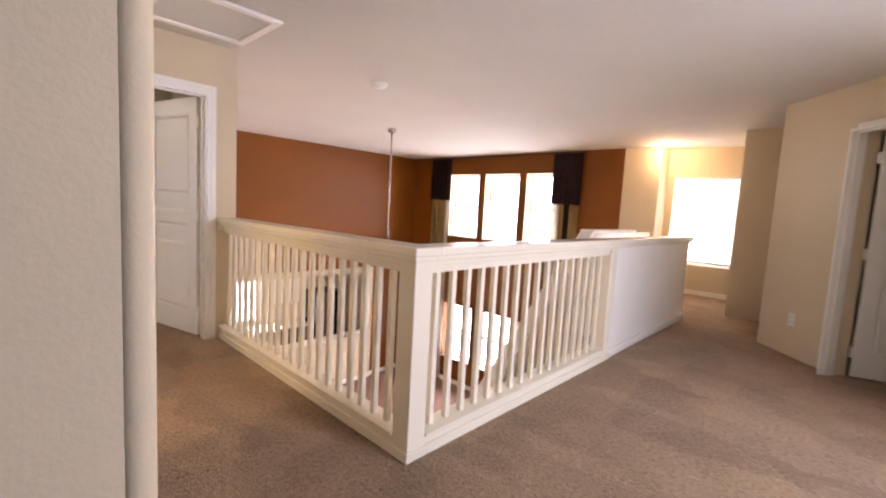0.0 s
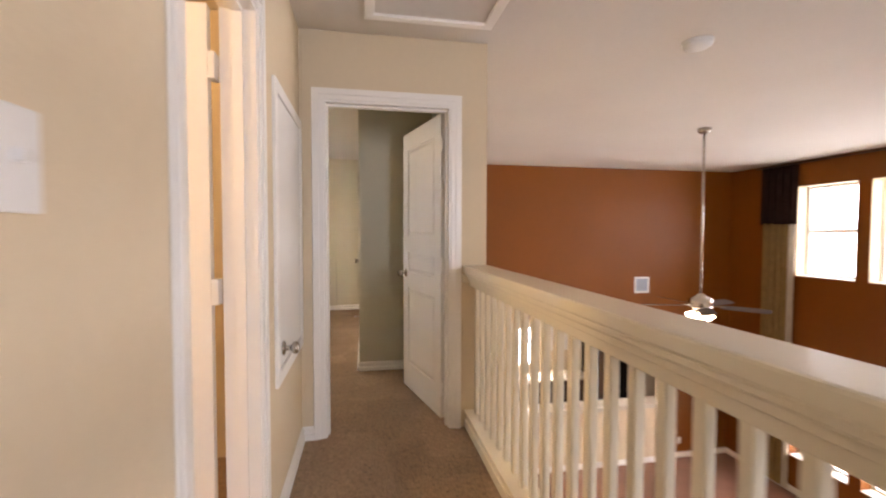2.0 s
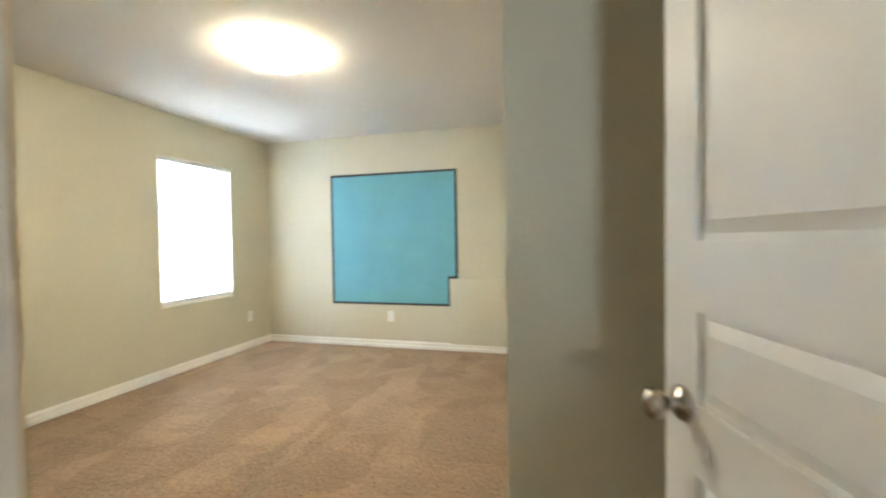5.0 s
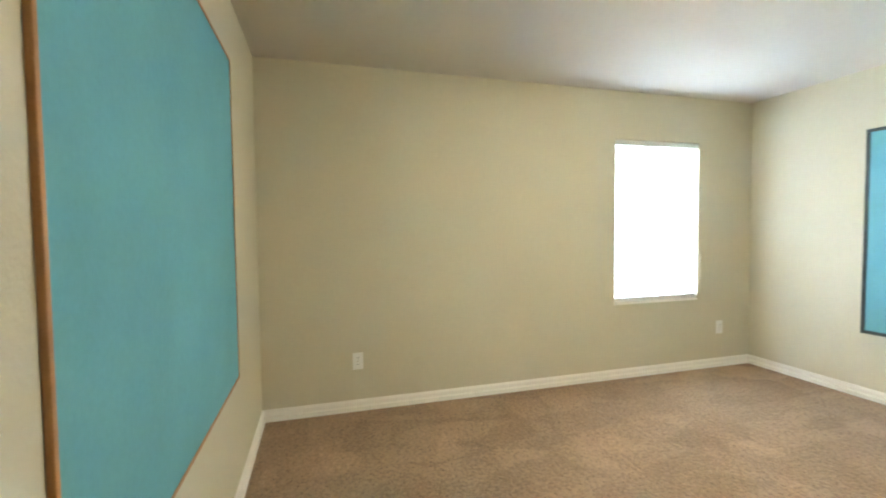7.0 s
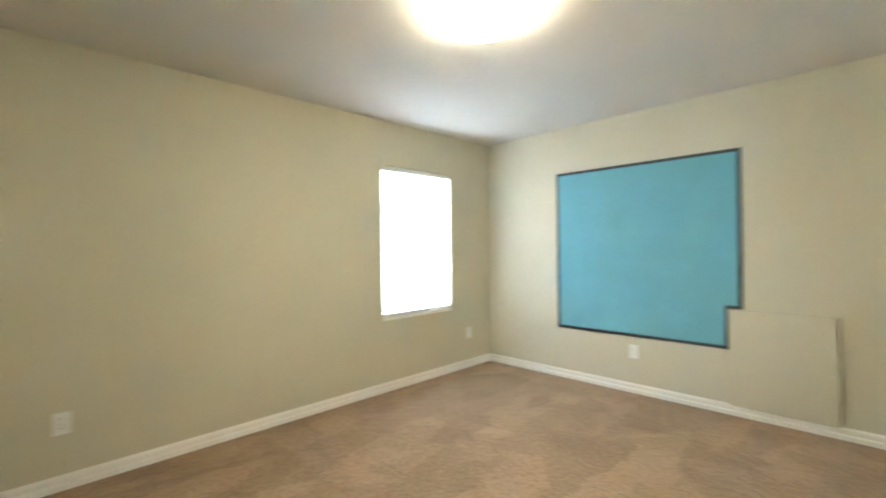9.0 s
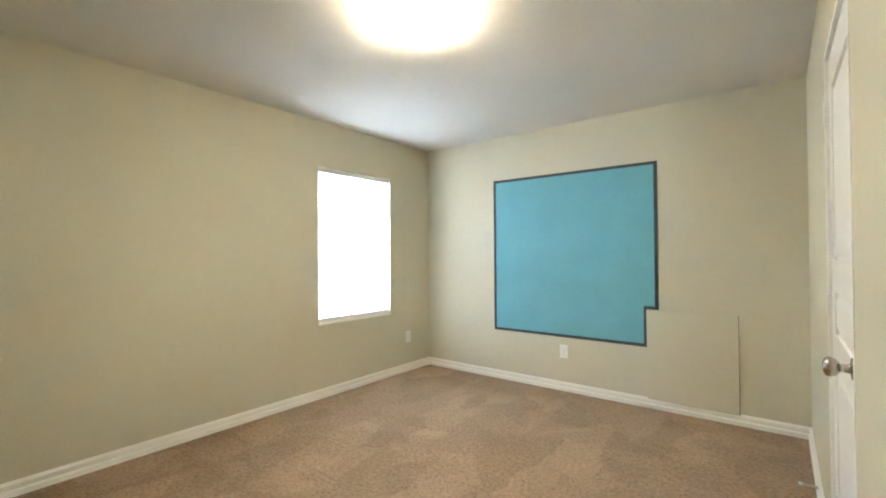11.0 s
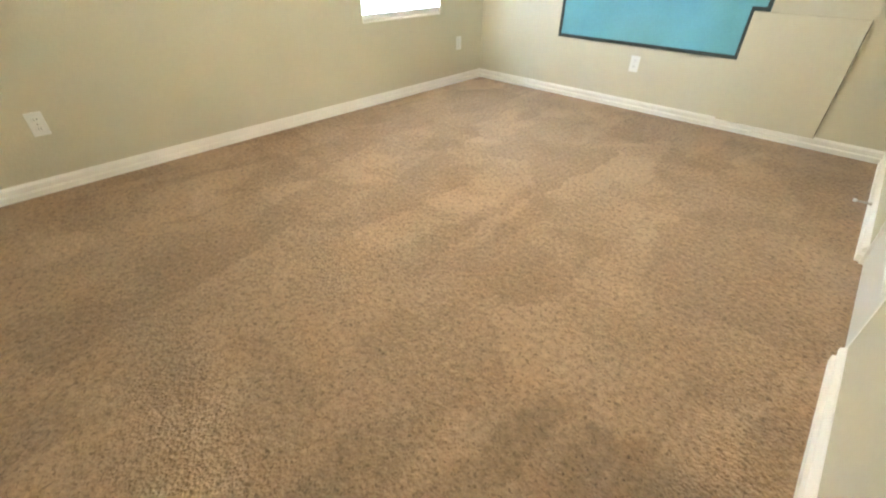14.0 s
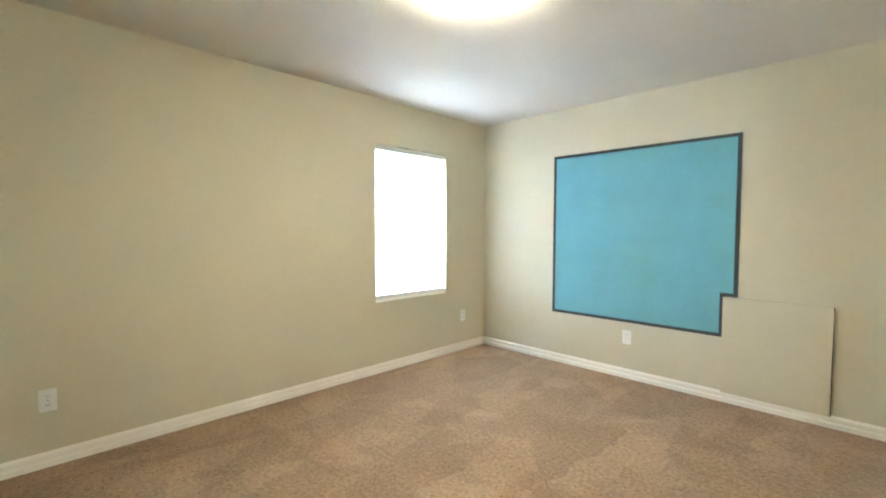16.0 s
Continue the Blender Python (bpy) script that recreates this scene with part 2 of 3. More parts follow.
def thing(name, m, label, category, group="", kind=""):
    ob = new(name)
    ob.empty_display_size = 0.1
    ob.matrix_world = m
    return tagged(ob, label, category, group, kind)


def solid(name, bm, mat, label, category, kind="", group=""):
    return tagged(new(name, mesh_of(name, bm, mat)), label, category, group, kind)


def wall(name, axis, c0, c1, a0, a1, z0, z1, low, high, holes=(), label="painted plaster wall"):
    """A wall that runs along axis from a0 to a1, c0 to c1 thick; low and high are the paints of its two faces."""
    rows = []
    cuts = sorted({a0, a1, *[h[0] for h in holes], *[h[1] for h in holes]})
    for u, v in zip(cuts, cuts[1:]):
        hs = sorted([h for h in holes if h[0] <= u and h[1] >= v], key=lambda h: h[2])
        z = z0
        for h in hs:
            if h[2] > z:
                rows.append((u, v, z, h[2]))
            z = h[3]
        if z < z1:
            rows.append((u, v, z, z1))
    bm = bmesh.new()
    for u, v, p, q in rows:
        if axis == 'x':
            add_box(bm, u, v, c0, c1, p, q)
        else:
            add_box(bm, c0, c1, u, v, p, q)
    k = 1 if axis == 'x' else 0
    bm.normal_update()
    for f in bm.faces:
        f.material_index = 1 if f.normal[k] > 0.5 else 0
    ob = new(name, mesh_of(name, bm, low, high))
    return tagged(ob, label, "wall", kind="structure")


def baseboard(x0, y0, x1, y1, side, z=0.0, h=0.08):
    """A moulded skirting from one point to the other; side +1 puts it to the left of that way."""
    d = Vector((x1 - x0, y1 - y0, 0))
    n = d.length
    bm = bmesh.new()
    prof = ((0, 0), (0.02, 0), (0.02, 0.03), (0.003, 0.034), (0.003, 0.048), (0.016, 0.052), (0.016, 0.066), (0.006, 0.075), (0.004, h), (0, h))
    ends = [[bm.verts.new((u, side * p, q)) for p, q in prof] for u in (0, n)]
    for i in range(len(prof)):
        j = (i + 1) % len(prof)
        bm.faces.new((ends[0][i], ends[0][j], ends[1][j], ends[1][i]))
    bm.faces.new(ends[0])
    bm.faces.new(ends[1])
    bmesh.ops.recalc_face_normals(bm, faces=bm.faces)
    ob = new("baseboard", mesh_of("baseboard", bm, WHITE))
    ob.matrix_world = Matrix.Translation((x0, y0, z)) @ Matrix.Rotation(math.atan2(d.y, d.x), 4, 'Z')
    return tagged(ob, "white moulded baseboard along the wall", "baseboard", kind="structure")


CH = 2.425      # ceiling height
LF = -3.05      # lower floor

# ---------------------------------------------------------------- structure: floors and ceiling
solid("floor_upper", boxes([(-4.2, 7.2, -6.4, -2.44, -0.3, 0), (-4.2, 0.10, -2.44, 0.0, -0.3, 0), (-4.2, 0.10, 0.0, 4.68, -0.3, 0),
                            (4.6, 7.2, -2.44, -1.28, -0.3, 0)]), CARPET,
      "tan cut-pile carpet with vacuum marks", "floor", "structure")
solid("floor_lower", box(-0.2, 7.2, -3.0, 8.2, LF - 0.2, LF), TILE, "reddish brown floor of the room below", "floor", "structure")
solid("ceiling", boxes([(-4.3, 7.3, -6.5, 4.72, CH, CH + 0.15)]), CEIL, "cream textured ceiling", "ceiling", "structure")
solid("ground", box(-60, 60, -60, 60, -3.6, -3.4), GROUND, "grassy ground outside the house", "ground", "structure")

# bedroom
wall("wall_bedroom_west", 'y', -4.18, -4.0, 0.0, 4.68, 0, CH, CREAM, CREAM, [(2.99, 3.87, 0.63, 2.03)], "cream wall with a window")
wall("wall_bedroom_north", 'x', 4.48, 4.68, -4.0, -0.02, 0, CH, CREAM, CREAM, label="cream bedroom wall")
wall("wall_entry", 'x', 0.0, 0.12, -0.99, 0.13, 0, CH, BEIGE, CREAM, [(-0.875, -0.095, 0, 2.03)], "beige wall with a doorway")
wall("wall_bedroom_south", 'x', 0.0, 0.205, -4.0, -0.991, 0, CH, BEIGE, CREAM, label="cream bedroom wall")
wall("wall_entry_side", 'y', -0.02, 0.13, 0.121, 4.53, LF, CH, CREAM, BEIGE, label="wall between bedroom and open great room")
wall("wall_closet_west", 'y', -0.68, -0.58, 1.268, 4.48, 0, CH, CREAM, CREAM, [(2.25, 3.03, 0, 2.03)], "cream wall with a closet door")
wall("wall_closet_south", 'x', 1.268, 1.368, -0.58, -0.02, 0, CH, CREAM, CREAM, label="cream wall behind the open door")

# hall and loft
wall("wall_hall_west", 'y', -1.12, -1.005, -1.74, 0.0, 0, CH, BEIGE, BEIGE, [(-1.67, -1.01, 0, 2.03), (-0.72, -0.05, 0.635, 1.835)], "beige hall wall with a doorway and a cupboard")
flare = wall("wall_hall_southwest", 'y', -1.12, -1.005, -2.575, -1.741, 0, CH, BEIGE, BEIGE, label="beige hall wall with a light switch")
for v in flare.data.vertices:
    if v.co.y < -2 and v.co.x > -1.05:
        v.co.x -= 0.038

wall("wall_loft_north", 'x', -2.62, -2.50, -4.2, -1.121, 0, CH, BEIGE, BEIGE, label="beige textured wall")


def bullnose(x, y, r, depth):
    """A rounded drywall corner between the loft wall and the hall wall."""
    bm = bmesh.new()
    pts = [(x - depth, y), (x - depth, y + r)] + [(x, y + r)]
    arc = [(x - r + r * math.sin(a * math.pi / 20), y + r - r * math.cos(a * math.pi / 20)) for a in range(11)]
    pts = [(x - depth, y + r)] + [(x - depth, y)] + arc
    lo = [bm.verts.new((p, q, 0)) for p, q in pts]
    hi = [bm.verts.new((p, q, CH)) for p, q in pts]
    for i in range(len(pts)):
        j = (i + 1) % len(pts)
        bm.faces.new((lo[i], lo[j], hi[j], hi[i])).smooth = True
    bmesh.ops.recalc_face_normals(bm, faces=bm.faces)
    return solid("wall_corner", bm, BEIGE, "rounded beige drywall corner", "wall", "structure")


bullnose(-1.043, -2.62, 0.045, 0.077)
wall("wall_loft_west", 'y', -4.3, -4.2, -6.4, -2.5, 0, CH, BEIGE, BEIGE)
wall("wall_loft_south", 'x', -6.5, -6.4, -4.2, 7.2, 0, CH, BEIGE, BEIGE, [(0.75, 1.65, 0.65, 2.05)])
# unseen stub, added to keep the south window's light off the loft's north wall
wall("wall_light_block", 'y', -0.75, -0.6, -6.4, -4.25, 0, CH, BEIGE, BEIGE)
wall("wall_washroom_west", 'y', -2.9, -2.8, -2.5, 0.0, 0, CH, BEIGE, BEIGE)
wall("wall_hall_end", 'x', -0.13, -0.001, -2.8, -1.12, 0, CH, BEIGE, BEIGE)

# great room
UP = [(2.38, 3.26, 0.55, 2.02), (1.30, 2.21, 0.55, 2.02), (0.40, 1.13, 0.55, 2.02)]
LOW = [(a, b, -2.45, -1.1) for a, b, _, _ in UP]
wall("wall_great_east", 'y', 6.35, 6.63, -0.85, 4.53, LF, CH, TERRA, TERRA, LOW + UP, "terracotta wall with two rows of windows")
wall("wall_great_north", 'x', 4.53, 4.70, 0.13, 6.55, -0.30, CH, TERRA, TERRA, label="terracotta wall above the kitchen")
wall("wall_great_north_lower", 'x', 4.53, 4.70, 5.05, 6.55, LF, -0.30, TERRA, TERRA, label="terracotta lower wall")
wall("wall_kitchen", 'x', 4.47, 4.60, 0.131, 5.05, LF, -0.301, BEIGE, BEIGE, [(1.2, 4.82, -1.98, -0.42)], "cream wall with a wide pass-through")
wall("wall_great_west", 'y', -0.02, 0.10, -2.44, 0.12, LF, -0.3, BEIGE, BEIGE)
wall("wall_under_gallery", 'x', -2.56, -2.44, 0.0, 7.2, LF, -0.3, BEIGE, BEIGE)
wall("wall_kitchen_north", 'x', 7.2, 7.32, -0.2, 7.2, LF, -0.2, BEIGE, BEIGE, [(2.85, 3.55, -2.0, -0.8)])
wall("wall_kitchen_east", 'y', 6.9, 7.0, 4.70, 7.2, LF, -0.2, BEIGE, BEIGE)
wall("wall_kitchen_west", 'y', -0.3, -0.2, 4.60, 7.2, LF, -0.2, BEIGE, BEIGE)
solid("kitchen_ceiling", box(-0.3, 7.0, 4.70, 7.32, -0.2, -0.1), CEIL, "pale ceiling of the kitchen below", "ceiling", "structure")

# alcove beyond the stair head
wall("wall_alcove_north", 'y', 6.35, 6.55, -1.45, -0.851, LF, CH, BEIGE, BEIGE, label="cream wall beside the stair head")
wall("wall_alcove_return", 'x', -1.45, -1.33, 6.551, 6.9, 0, CH, BEIGE, BEIGE)
wall("wall_alcove_east", 'y', 6.75, 6.9, -2.72, -1.451, 0, CH, BEIGE, BEIGE, [(-2.52, -1.57, 0.5, 1.96)], "cream alcove wall with a window")
wall("wall_alcove_south", 'x', -2.86, -2.74, 5.5, 6.75, 0, CH, BEIGE, BEIGE)
wall("wall_alcove_south_return", 'y', 5.38, 5.499, -3.30, -2.74, 0, CH, BEIGE, BEIGE)
wall("wall_alcove_near", 'x', -3.37, -3.25, 4.24, 5.379, 0, CH, BEIGE, BEIGE)
wall("wall_stair_east", 'y', 6.9, 7.0, -2.44, 7.2, LF, -0.3, BEIGE, BEIGE)


def wall_diagonal():
    """The wall at an angle, with a doorway."""
    ob = wall("wall_diagonal", 'x', -0.12, 0.0, 0.0, 3.4, 0, CH, BEIGE, BEIGE, [(0.90, 1.66, 0, 2.03)], "beige angled wall with a doorway")
    ob.matrix_world = Matrix.Translation((4.2, -3.25, 0)) @ Matrix.Rotation(math.atan2(-0.55, -0.61), 4, 'Z') @ Matrix.Diagonal((1, -1, 1, 1))
    ob.data.flip_normals()
    return ob


DIAG = wall_diagonal().matrix_world.copy()
for spec in (('y', 0.15, 0.25, -2.3, -0.121), ('y', 2.3, 2.4, -2.3, -0.121), ('x', -2.4, -2.301, 0.15, 2.4)):
    ob = wall("wall_side_room", *spec, 0, CH, BEIGE, BEIGE)
    ob.matrix_world = DIAG
    ob.data.flip_normals()

# baseboards
for b in ((-4.0, 0.205, -4.0, 4.48, -1), (-4.0, 4.48, -0.68, 4.48, -1), (-4.0, 0.205, -0.99, 0.205, 1),
          (-0.68, 1.268, -0.68, 2.25, 1), (-0.68, 3.03, -0.68, 4.48, 1), (-0.68, 1.268, -0.02, 1.268, -1),
          (-1.043, -2.575, -1.005, -1.74, -1), (-1.005, -0.94, -1.005, 0.0, -1), (-1.005, 0.0, -0.93, 0.0, -1),
          (-4.2, -2.62, -1.05, -2.62, -1), (4.2, -3.25, 3.67, -3.73, 1), (5.5, -2.74, 6.75, -2.74, 1), (6.75, -2.74, 6.75, -1.45, 1)):
    baseboard(*b)
for b in ((0.10, 4.47, 5.05, 4.47, -1), (5.05, 4.53, 6.35, 4.53, -1), (6.35, 4.53, 6.35, -0.85, -1)):
    baseboard(*b, z=LF, h=0.10)


# ---------------------------------------------------------------- doors


def casing_strip(bm, u0, u1, z0, z1, y, upright, inner_high=True):
    """A stepped moulding, flat field and raised outer band, on the face y (towards -y when y is 0)."""
    add_box(bm, u0, u1, y - 0.013, y, z0, z1, 0.003)


def door_frame(name, m, width, height, depth, label, sides=(0, 1), mat=None):
    """Jambs, stops and moulded casing round an opening whose lower corner is the origin: along x, through to +y."""
    th = thing(name, m, label, "door frame", kind="structure")
    mat = mat or WHITE
    j = 0.018
    part("jamb", box(0, j, -0.002, depth + 0.002, 0, height - j), mat, th)
    part("jamb", box(width - j, width, -0.002, depth + 0.002, 0, height - j), mat, th)
    part("head_jamb", box(0, width, -0.002, depth + 0.002, height - j, height), mat, th)
    part("stop", boxes([(j, j + 0.012, depth * 0.35, depth * 0.65, 0, height - j), (width - j - 0.012, width - j, depth * 0.35, depth * 0.65, 0, height - j),
                        (j + 0.012, width - j - 0.012, depth * 0.35, depth * 0.65, height - j - 0.012, height - j)]), mat, th)
    c = 0.068
    for s in sides:
        f = (lambda a, b: (-b, -a)) if s == 0 else (lambda a, b: (depth + a, depth + b))
        for nm, rows in (("casing", [(-c + .006, .006, 0, height + c - .006)]), ("casing", [(width - .006, width + c - .006, 0, height + c - .006)]),
                         ("head_casing", [(.006, width - .006, height - .006, height + c - .006)])):
            bm = bmesh.new()
            for u0, u1, z0, z1 in rows:
                y0, y1 = f(0.0, 0.011)
                add_box(bm, u0, u1, y0, y1, z0, z1, 0.003)
                y0, y1 = f(0.011, 0.019)
                if nm == "head_casing":
                    add_box(bm, u0 - 0.035, u1 + 0.035, y0, y1, z1 - 0.040, z1 - 0.003, 0.004)
                elif u0 < 0:
                    add_box(bm, u0 + 0.003, u0 + 0.040, y0, y1, z0, z1 - 0.003, 0.004)
                else:
                    add_box(bm, u1 - 0.040, u1 - 0.003, y0, y1, z0, z1 - 0.003, 0.004)
            part(nm, bm, mat, th)
    return th


def knob_mesh(sign):
    prof = [(0.031, 0.0), (0.033, 0.004), (0.028, 0.010), (0.013, 0.013), (0.011, 0.030), (0.016, 0.036), (0.025, 0.044),
            (0.028, 0.054), (0.025, 0.064), (0.014, 0.070), (0.004, 0.071)]
    return lathe([(r, sign * h) for r, h in prof], 20, 'y')


def door_leaf(name, m, width, height, label, category="door", knob_z=0.91, hinges=True, mat=None):
    """A three-panel moulded door; hinged at the origin, running along +x, its thickness along y."""
    mat = mat or DOORW
    th = thing(name, m, label, category)
    t, s = 0.035, 0.105
    r = [0.20, 0.80, 0.92, 1.08, 1.20, height - 0.13]
    rows = [(0, s, -t / 2, t / 2, 0, height), (width - s, width, -t / 2, t / 2, 0, height)]
    for z0, z1 in ((0, r[0]), (r[1], r[2]), (r[3], r[4]), (r[5], height)):
        rows.append((s, width - s, -t / 2, t / 2, z0, z1))
    rows.append((s - 0.002, width - s + 0.002, -t / 2 + 0.010, t / 2 - 0.010, r[0] - .002, r[5] + .002))
    part("stiles_and_rails", boxes(rows), mat, th)
    for z0, z1 in ((r[0], r[1]), (r[2], r[3]), (r[4], r[5])):
        for sg in (-1, 1):
            bm = bmesh.new()
            a = [bm.verts.new((x, sg * (t / 2 - 0.010), z)) for x, z in ((s + .012, z0 + .012), (width - s - .012, z0 + .012), (width - s - .012, z1 - .012), (s + .012, z1 - .012))]
            g = 0.034
            b = [bm.verts.new((x, sg * (t / 2 - 0.001), z)) for x, z in ((s + g, z0 + g), (width - s - g, z0 + g), (width - s - g, z1 - g), (s + g, z1 - g))]
            for i in range(4):
                bm.faces.new((a[i], a[(i + 1) % 4], b[(i + 1) % 4], b[i]))
            bm.faces.new(b)
            bmesh.ops.recalc_face_normals(bm, faces=bm.faces)
            part("panel", bm, mat, th)
    for sg in (-1, 1):
        k = part("knob", knob_mesh(sg), NICKEL, th, "brushed nickel knob")
        k.matrix_basis = Matrix.Translation((width - 0.065, sg * t / 2, knob_z))
    if hinges:
        for z in (0.20, 1.02, height - 0.20):
            part("hinge", boxes([(-0.022, 0.0, -0.034, 0.017, z - 0.045, z + 0.045)], 0.003), mat, th, "painted hinge")
    return th


# bedroom entry, leaf standing open into the room
door_frame("door_1", pose(-0.875, 0.0, 0), 0.78, 2.03, 0.12, "white moulded door frame between hall and bedroom")
door_leaf("panel_door", pose(-0.125, 0.125, 0.015, 0, 0, 104), 0.74, 2.0, "white three-panel door standing open into the bedroom")
# closet door in the bedroom
door_frame("door_2", pose(-0.68, 3.03, 0, 0, 0, -90), 0.78, 2.03, 0.10, "white frame of the closet door", sides=())
door_leaf("closet_door", pose(-0.652, 3.008, 0.015, 0, 0, -90), 0.738, 1.99, "white three-panel closet door, closed")
# washroom door in the hall
door_frame("door_3", pose(-1.005, -1.67, 0, 0, 0, 90), 0.66, 2.03, 0.115, "white moulded frame of the side room door", sides=(0,))
door_leaf("washroom_door", pose(-1.15, -1.045, 0.015, 0, 0, 180), 0.62, 1.99, "cream three-panel door standing open in warm light")
# door in the angled wall
fd = door_frame("door_4", DIAG @ pose(0.90, 0, 0), 0.76, 2.03, 0.12, "white moulded frame in the angled wall", sides=())
for u in (-0.062, 0.754):
    part("casing", box(u, u + 0.068, 0.0, 0.016, 0, 2.092, 0.004), WHITE, fd)
part("head_casing", box(0.006, 0.754, 0.0, 0.016, 2.024, 2.092, 0.004), WHITE, fd)
door_leaf("side_room_door", DIAG @ pose(0.93, -0.125, 0.015, 0, 0, -62), 0.72, 2.0, "white panel door open into a dark room")


def wall_cupboard():
    """A shallow framed cupboard door in the hall wall, above the floor."""
    th = thing("wall_cupboard", pose(-1.005, -0.77, 0.585, 0, 0, 90), "white framed cupboard door set in the hall wall", "cupboard")
    w, h, c = 0.755, 1.30, 0.055
    part("casing", box(0, c, -0.016, 0, 0, h, 0.004), WHITE, th)
    part("casing", box(w - c, w, -0.016, 0, 0, h, 0.004), WHITE, th)
    part("head_casing", box(c, w - c, -0.016, 0, h - c, h, 0.004), WHITE, th)
    part("sill", box(c, w - c, -0.016, 0, 0, c, 0.004), WHITE, th)
    part("door", box(c + 0.004, w - c - 0.004, -0.010, 0.012, c + 0.010, h - c - 0.004, 0.003), DOORW, th, "plain white painted door")
    # near-black sheet that gives the gap round the door its shade by colour
    part("backing", box(c - .01, w - c + .01, 0.03, 0.04, c - 0.01, h - c + .01), SLOT, th)
    k = part("knob", knob_mesh(-1), NICKEL, th, "brushed nickel knob")
    k.matrix_basis = Matrix.Translation((c + 0.075, -0.010, c + 0.085))


wall_cupboard()

# ---------------------------------------------------------------- railing round the opening


def railing():
    th = thing("railing", pose(0, 0, 0), "white painted guard rail with square balusters and a broad cap", "railing")
    # newel posts
    def post(x, y, sx=0.115, sy=0.115):
        p = part("newel_post", box(x, x + sx, y, y + sy, 0.0, 0.985, 0.006), RAILW, th)
        part("foot_trim", boxes([(x - 0.010, x + sx + 0.010, y - 0.010, y + sy + 0.010, 0, 0.05)], 0.004), RAILW, p)
    post(0.0, -2.44)
    post(2.21, -2.44)
    # curbs under the balusters
    for x0, x1, y0, y1 in ((0.004, 0.111, -2.325, 0.0), (0.115, 2.21, -2.436, -2.329)):
        part("curb", box(x0, x1, y0, y1, -0.02, 0.095, 0.003), RAILW, th)
    part("curb_shoe", box(-0.008, 0.004, -2.32, 0.0, 0, 0.055, 0.003), RAILW, th)
    part("curb_shoe", box(0.125, 2.20, -2.448, -2.436, 0, 0.055, 0.003), RAILW, th)
    part("curb_cap", box(-0.012, 0.122, -2.325, 0.0, 0.095, 0.112, 0.003), RAILW, th)
    part("curb_cap", box(0.115, 2.21, -2.452, -2.318, 0.095, 0.112, 0.003), RAILW, th)
    # under-rail and cap
    part("under_rail", boxes([(0.018, 0.097, -2.325, 0.0, 0.908, 0.975), (0.004, 0.111, -2.325, 0.0, 0.945, 0.975)], 0.003), RAILW, th)
    part("under_rail", boxes([(0.115, 2.21, -2.422, -2.343, 0.908, 0.975), (0.115, 2.21, -2.436, -2.329, 0.945, 0.975)], 0.003), RAILW, th)
    part("cap", boxes([(-0.014, 0.129, -2.454, -0.003, 0.970, 0.996), (-0.026, 0.141, -2.466, -0.003, 0.995, 1.038)], 0.008), RAILW, th, "glossy cream cap board")
    part("cap", boxes([(0.129, 4.61, -2.454, -2.311, 0.970, 0.996), (0.141, 4.62, -2.466, -2.299, 0.995, 1.038)], 0.008), RAILW, th, "glossy cream cap board")
    me = mesh_of("baluster", box(-0.0155, 0.0155, -0.0155, 0.0155, 0.108, 0.912, 0.003), RAILW)
    for i in range(20):
        b = new("baluster", me)
        b.parent = th
        b.location = (0.0575, -2.215 + i * 0.113, 0)
    for i in range(17):
        b = new("baluster", me)
        b.parent = th
        b.location = (0.20 + i * 0.1195, -2.3825, 0)
    # solid half wall at the stair head
    part("half_wall", box(2.325, 4.60, -2.418, -2.335, -0.3, 0.985, 0.004), WHITE, th, "white plastered half wall")
    part("half_wall_foot", boxes([(2.33, 4.60, -2.432, -2.418, 0, 0.075), (4.60, 4.614, -2.432, -2.32, 0, 0.075)], 0.003), WHITE, th)
    part("wall_cap", box(-0.03, 0.15, -0.03, 0.0, 0.93, 0.985, 0.006), RAILW, th)


railing()


def stairs():
    th = thing("staircase", pose(0, 0, 0), "carpeted stairs going down beside a sloped cream half wall", "staircase")
    n, run = 16, 0.255
    rise = -LF / n
    for i in range(n - 1):
        x1 = 4.60 - i * run
        z = -(i + 1) * rise
        part("step", box(x1 - run - 0.025, x1, -2.438, -1.405, z - rise - 0.02, z, 0.012), CARPET, th)
    bm = bmesh.new()
    outline = [(6.30, LF), (6.30, 1.00), (4.10, 1.00), (0.70, -1.72), (0.70, LF)]
    f = [bm.verts.new((x, -1.40, z)) for x, z in outline]
    g = [bm.verts.new((x, -1.28, z)) for x, z in outline]
    bm.faces.new(f)
    bm.faces.new(g[::-1])
    for i in range(5):
        j = (i + 1) % 5
        bm.faces.new((f[i], g[i], g[j], f[j]))
    bmesh.ops.recalc_face_normals(bm, faces=bm.faces)
    part("half_wall", bm, RAILW, th, "cream sloped half wall")
    part("cap", box(4.06, 5.60, -1.43, -1.25, 1.0, 1.04, 0.008), WHITE, th, "white cap board")
    d = Vector((4.10 - 0.70, 0, 1.00 + 1.72))
    c = part("sloped_cap", box(0, d.length, -0.09, 0.09, 0.0, 0.04, 0.008), WHITE, th, "white cap board")
    c.matrix_basis = Matrix.Translation((0.70, -1.34, -1.72)) @ Matrix.Rotation(-math.atan2(d.z, d.x), 4, 'Y')


stairs()

# ---------------------------------------------------------------- windows and blinds


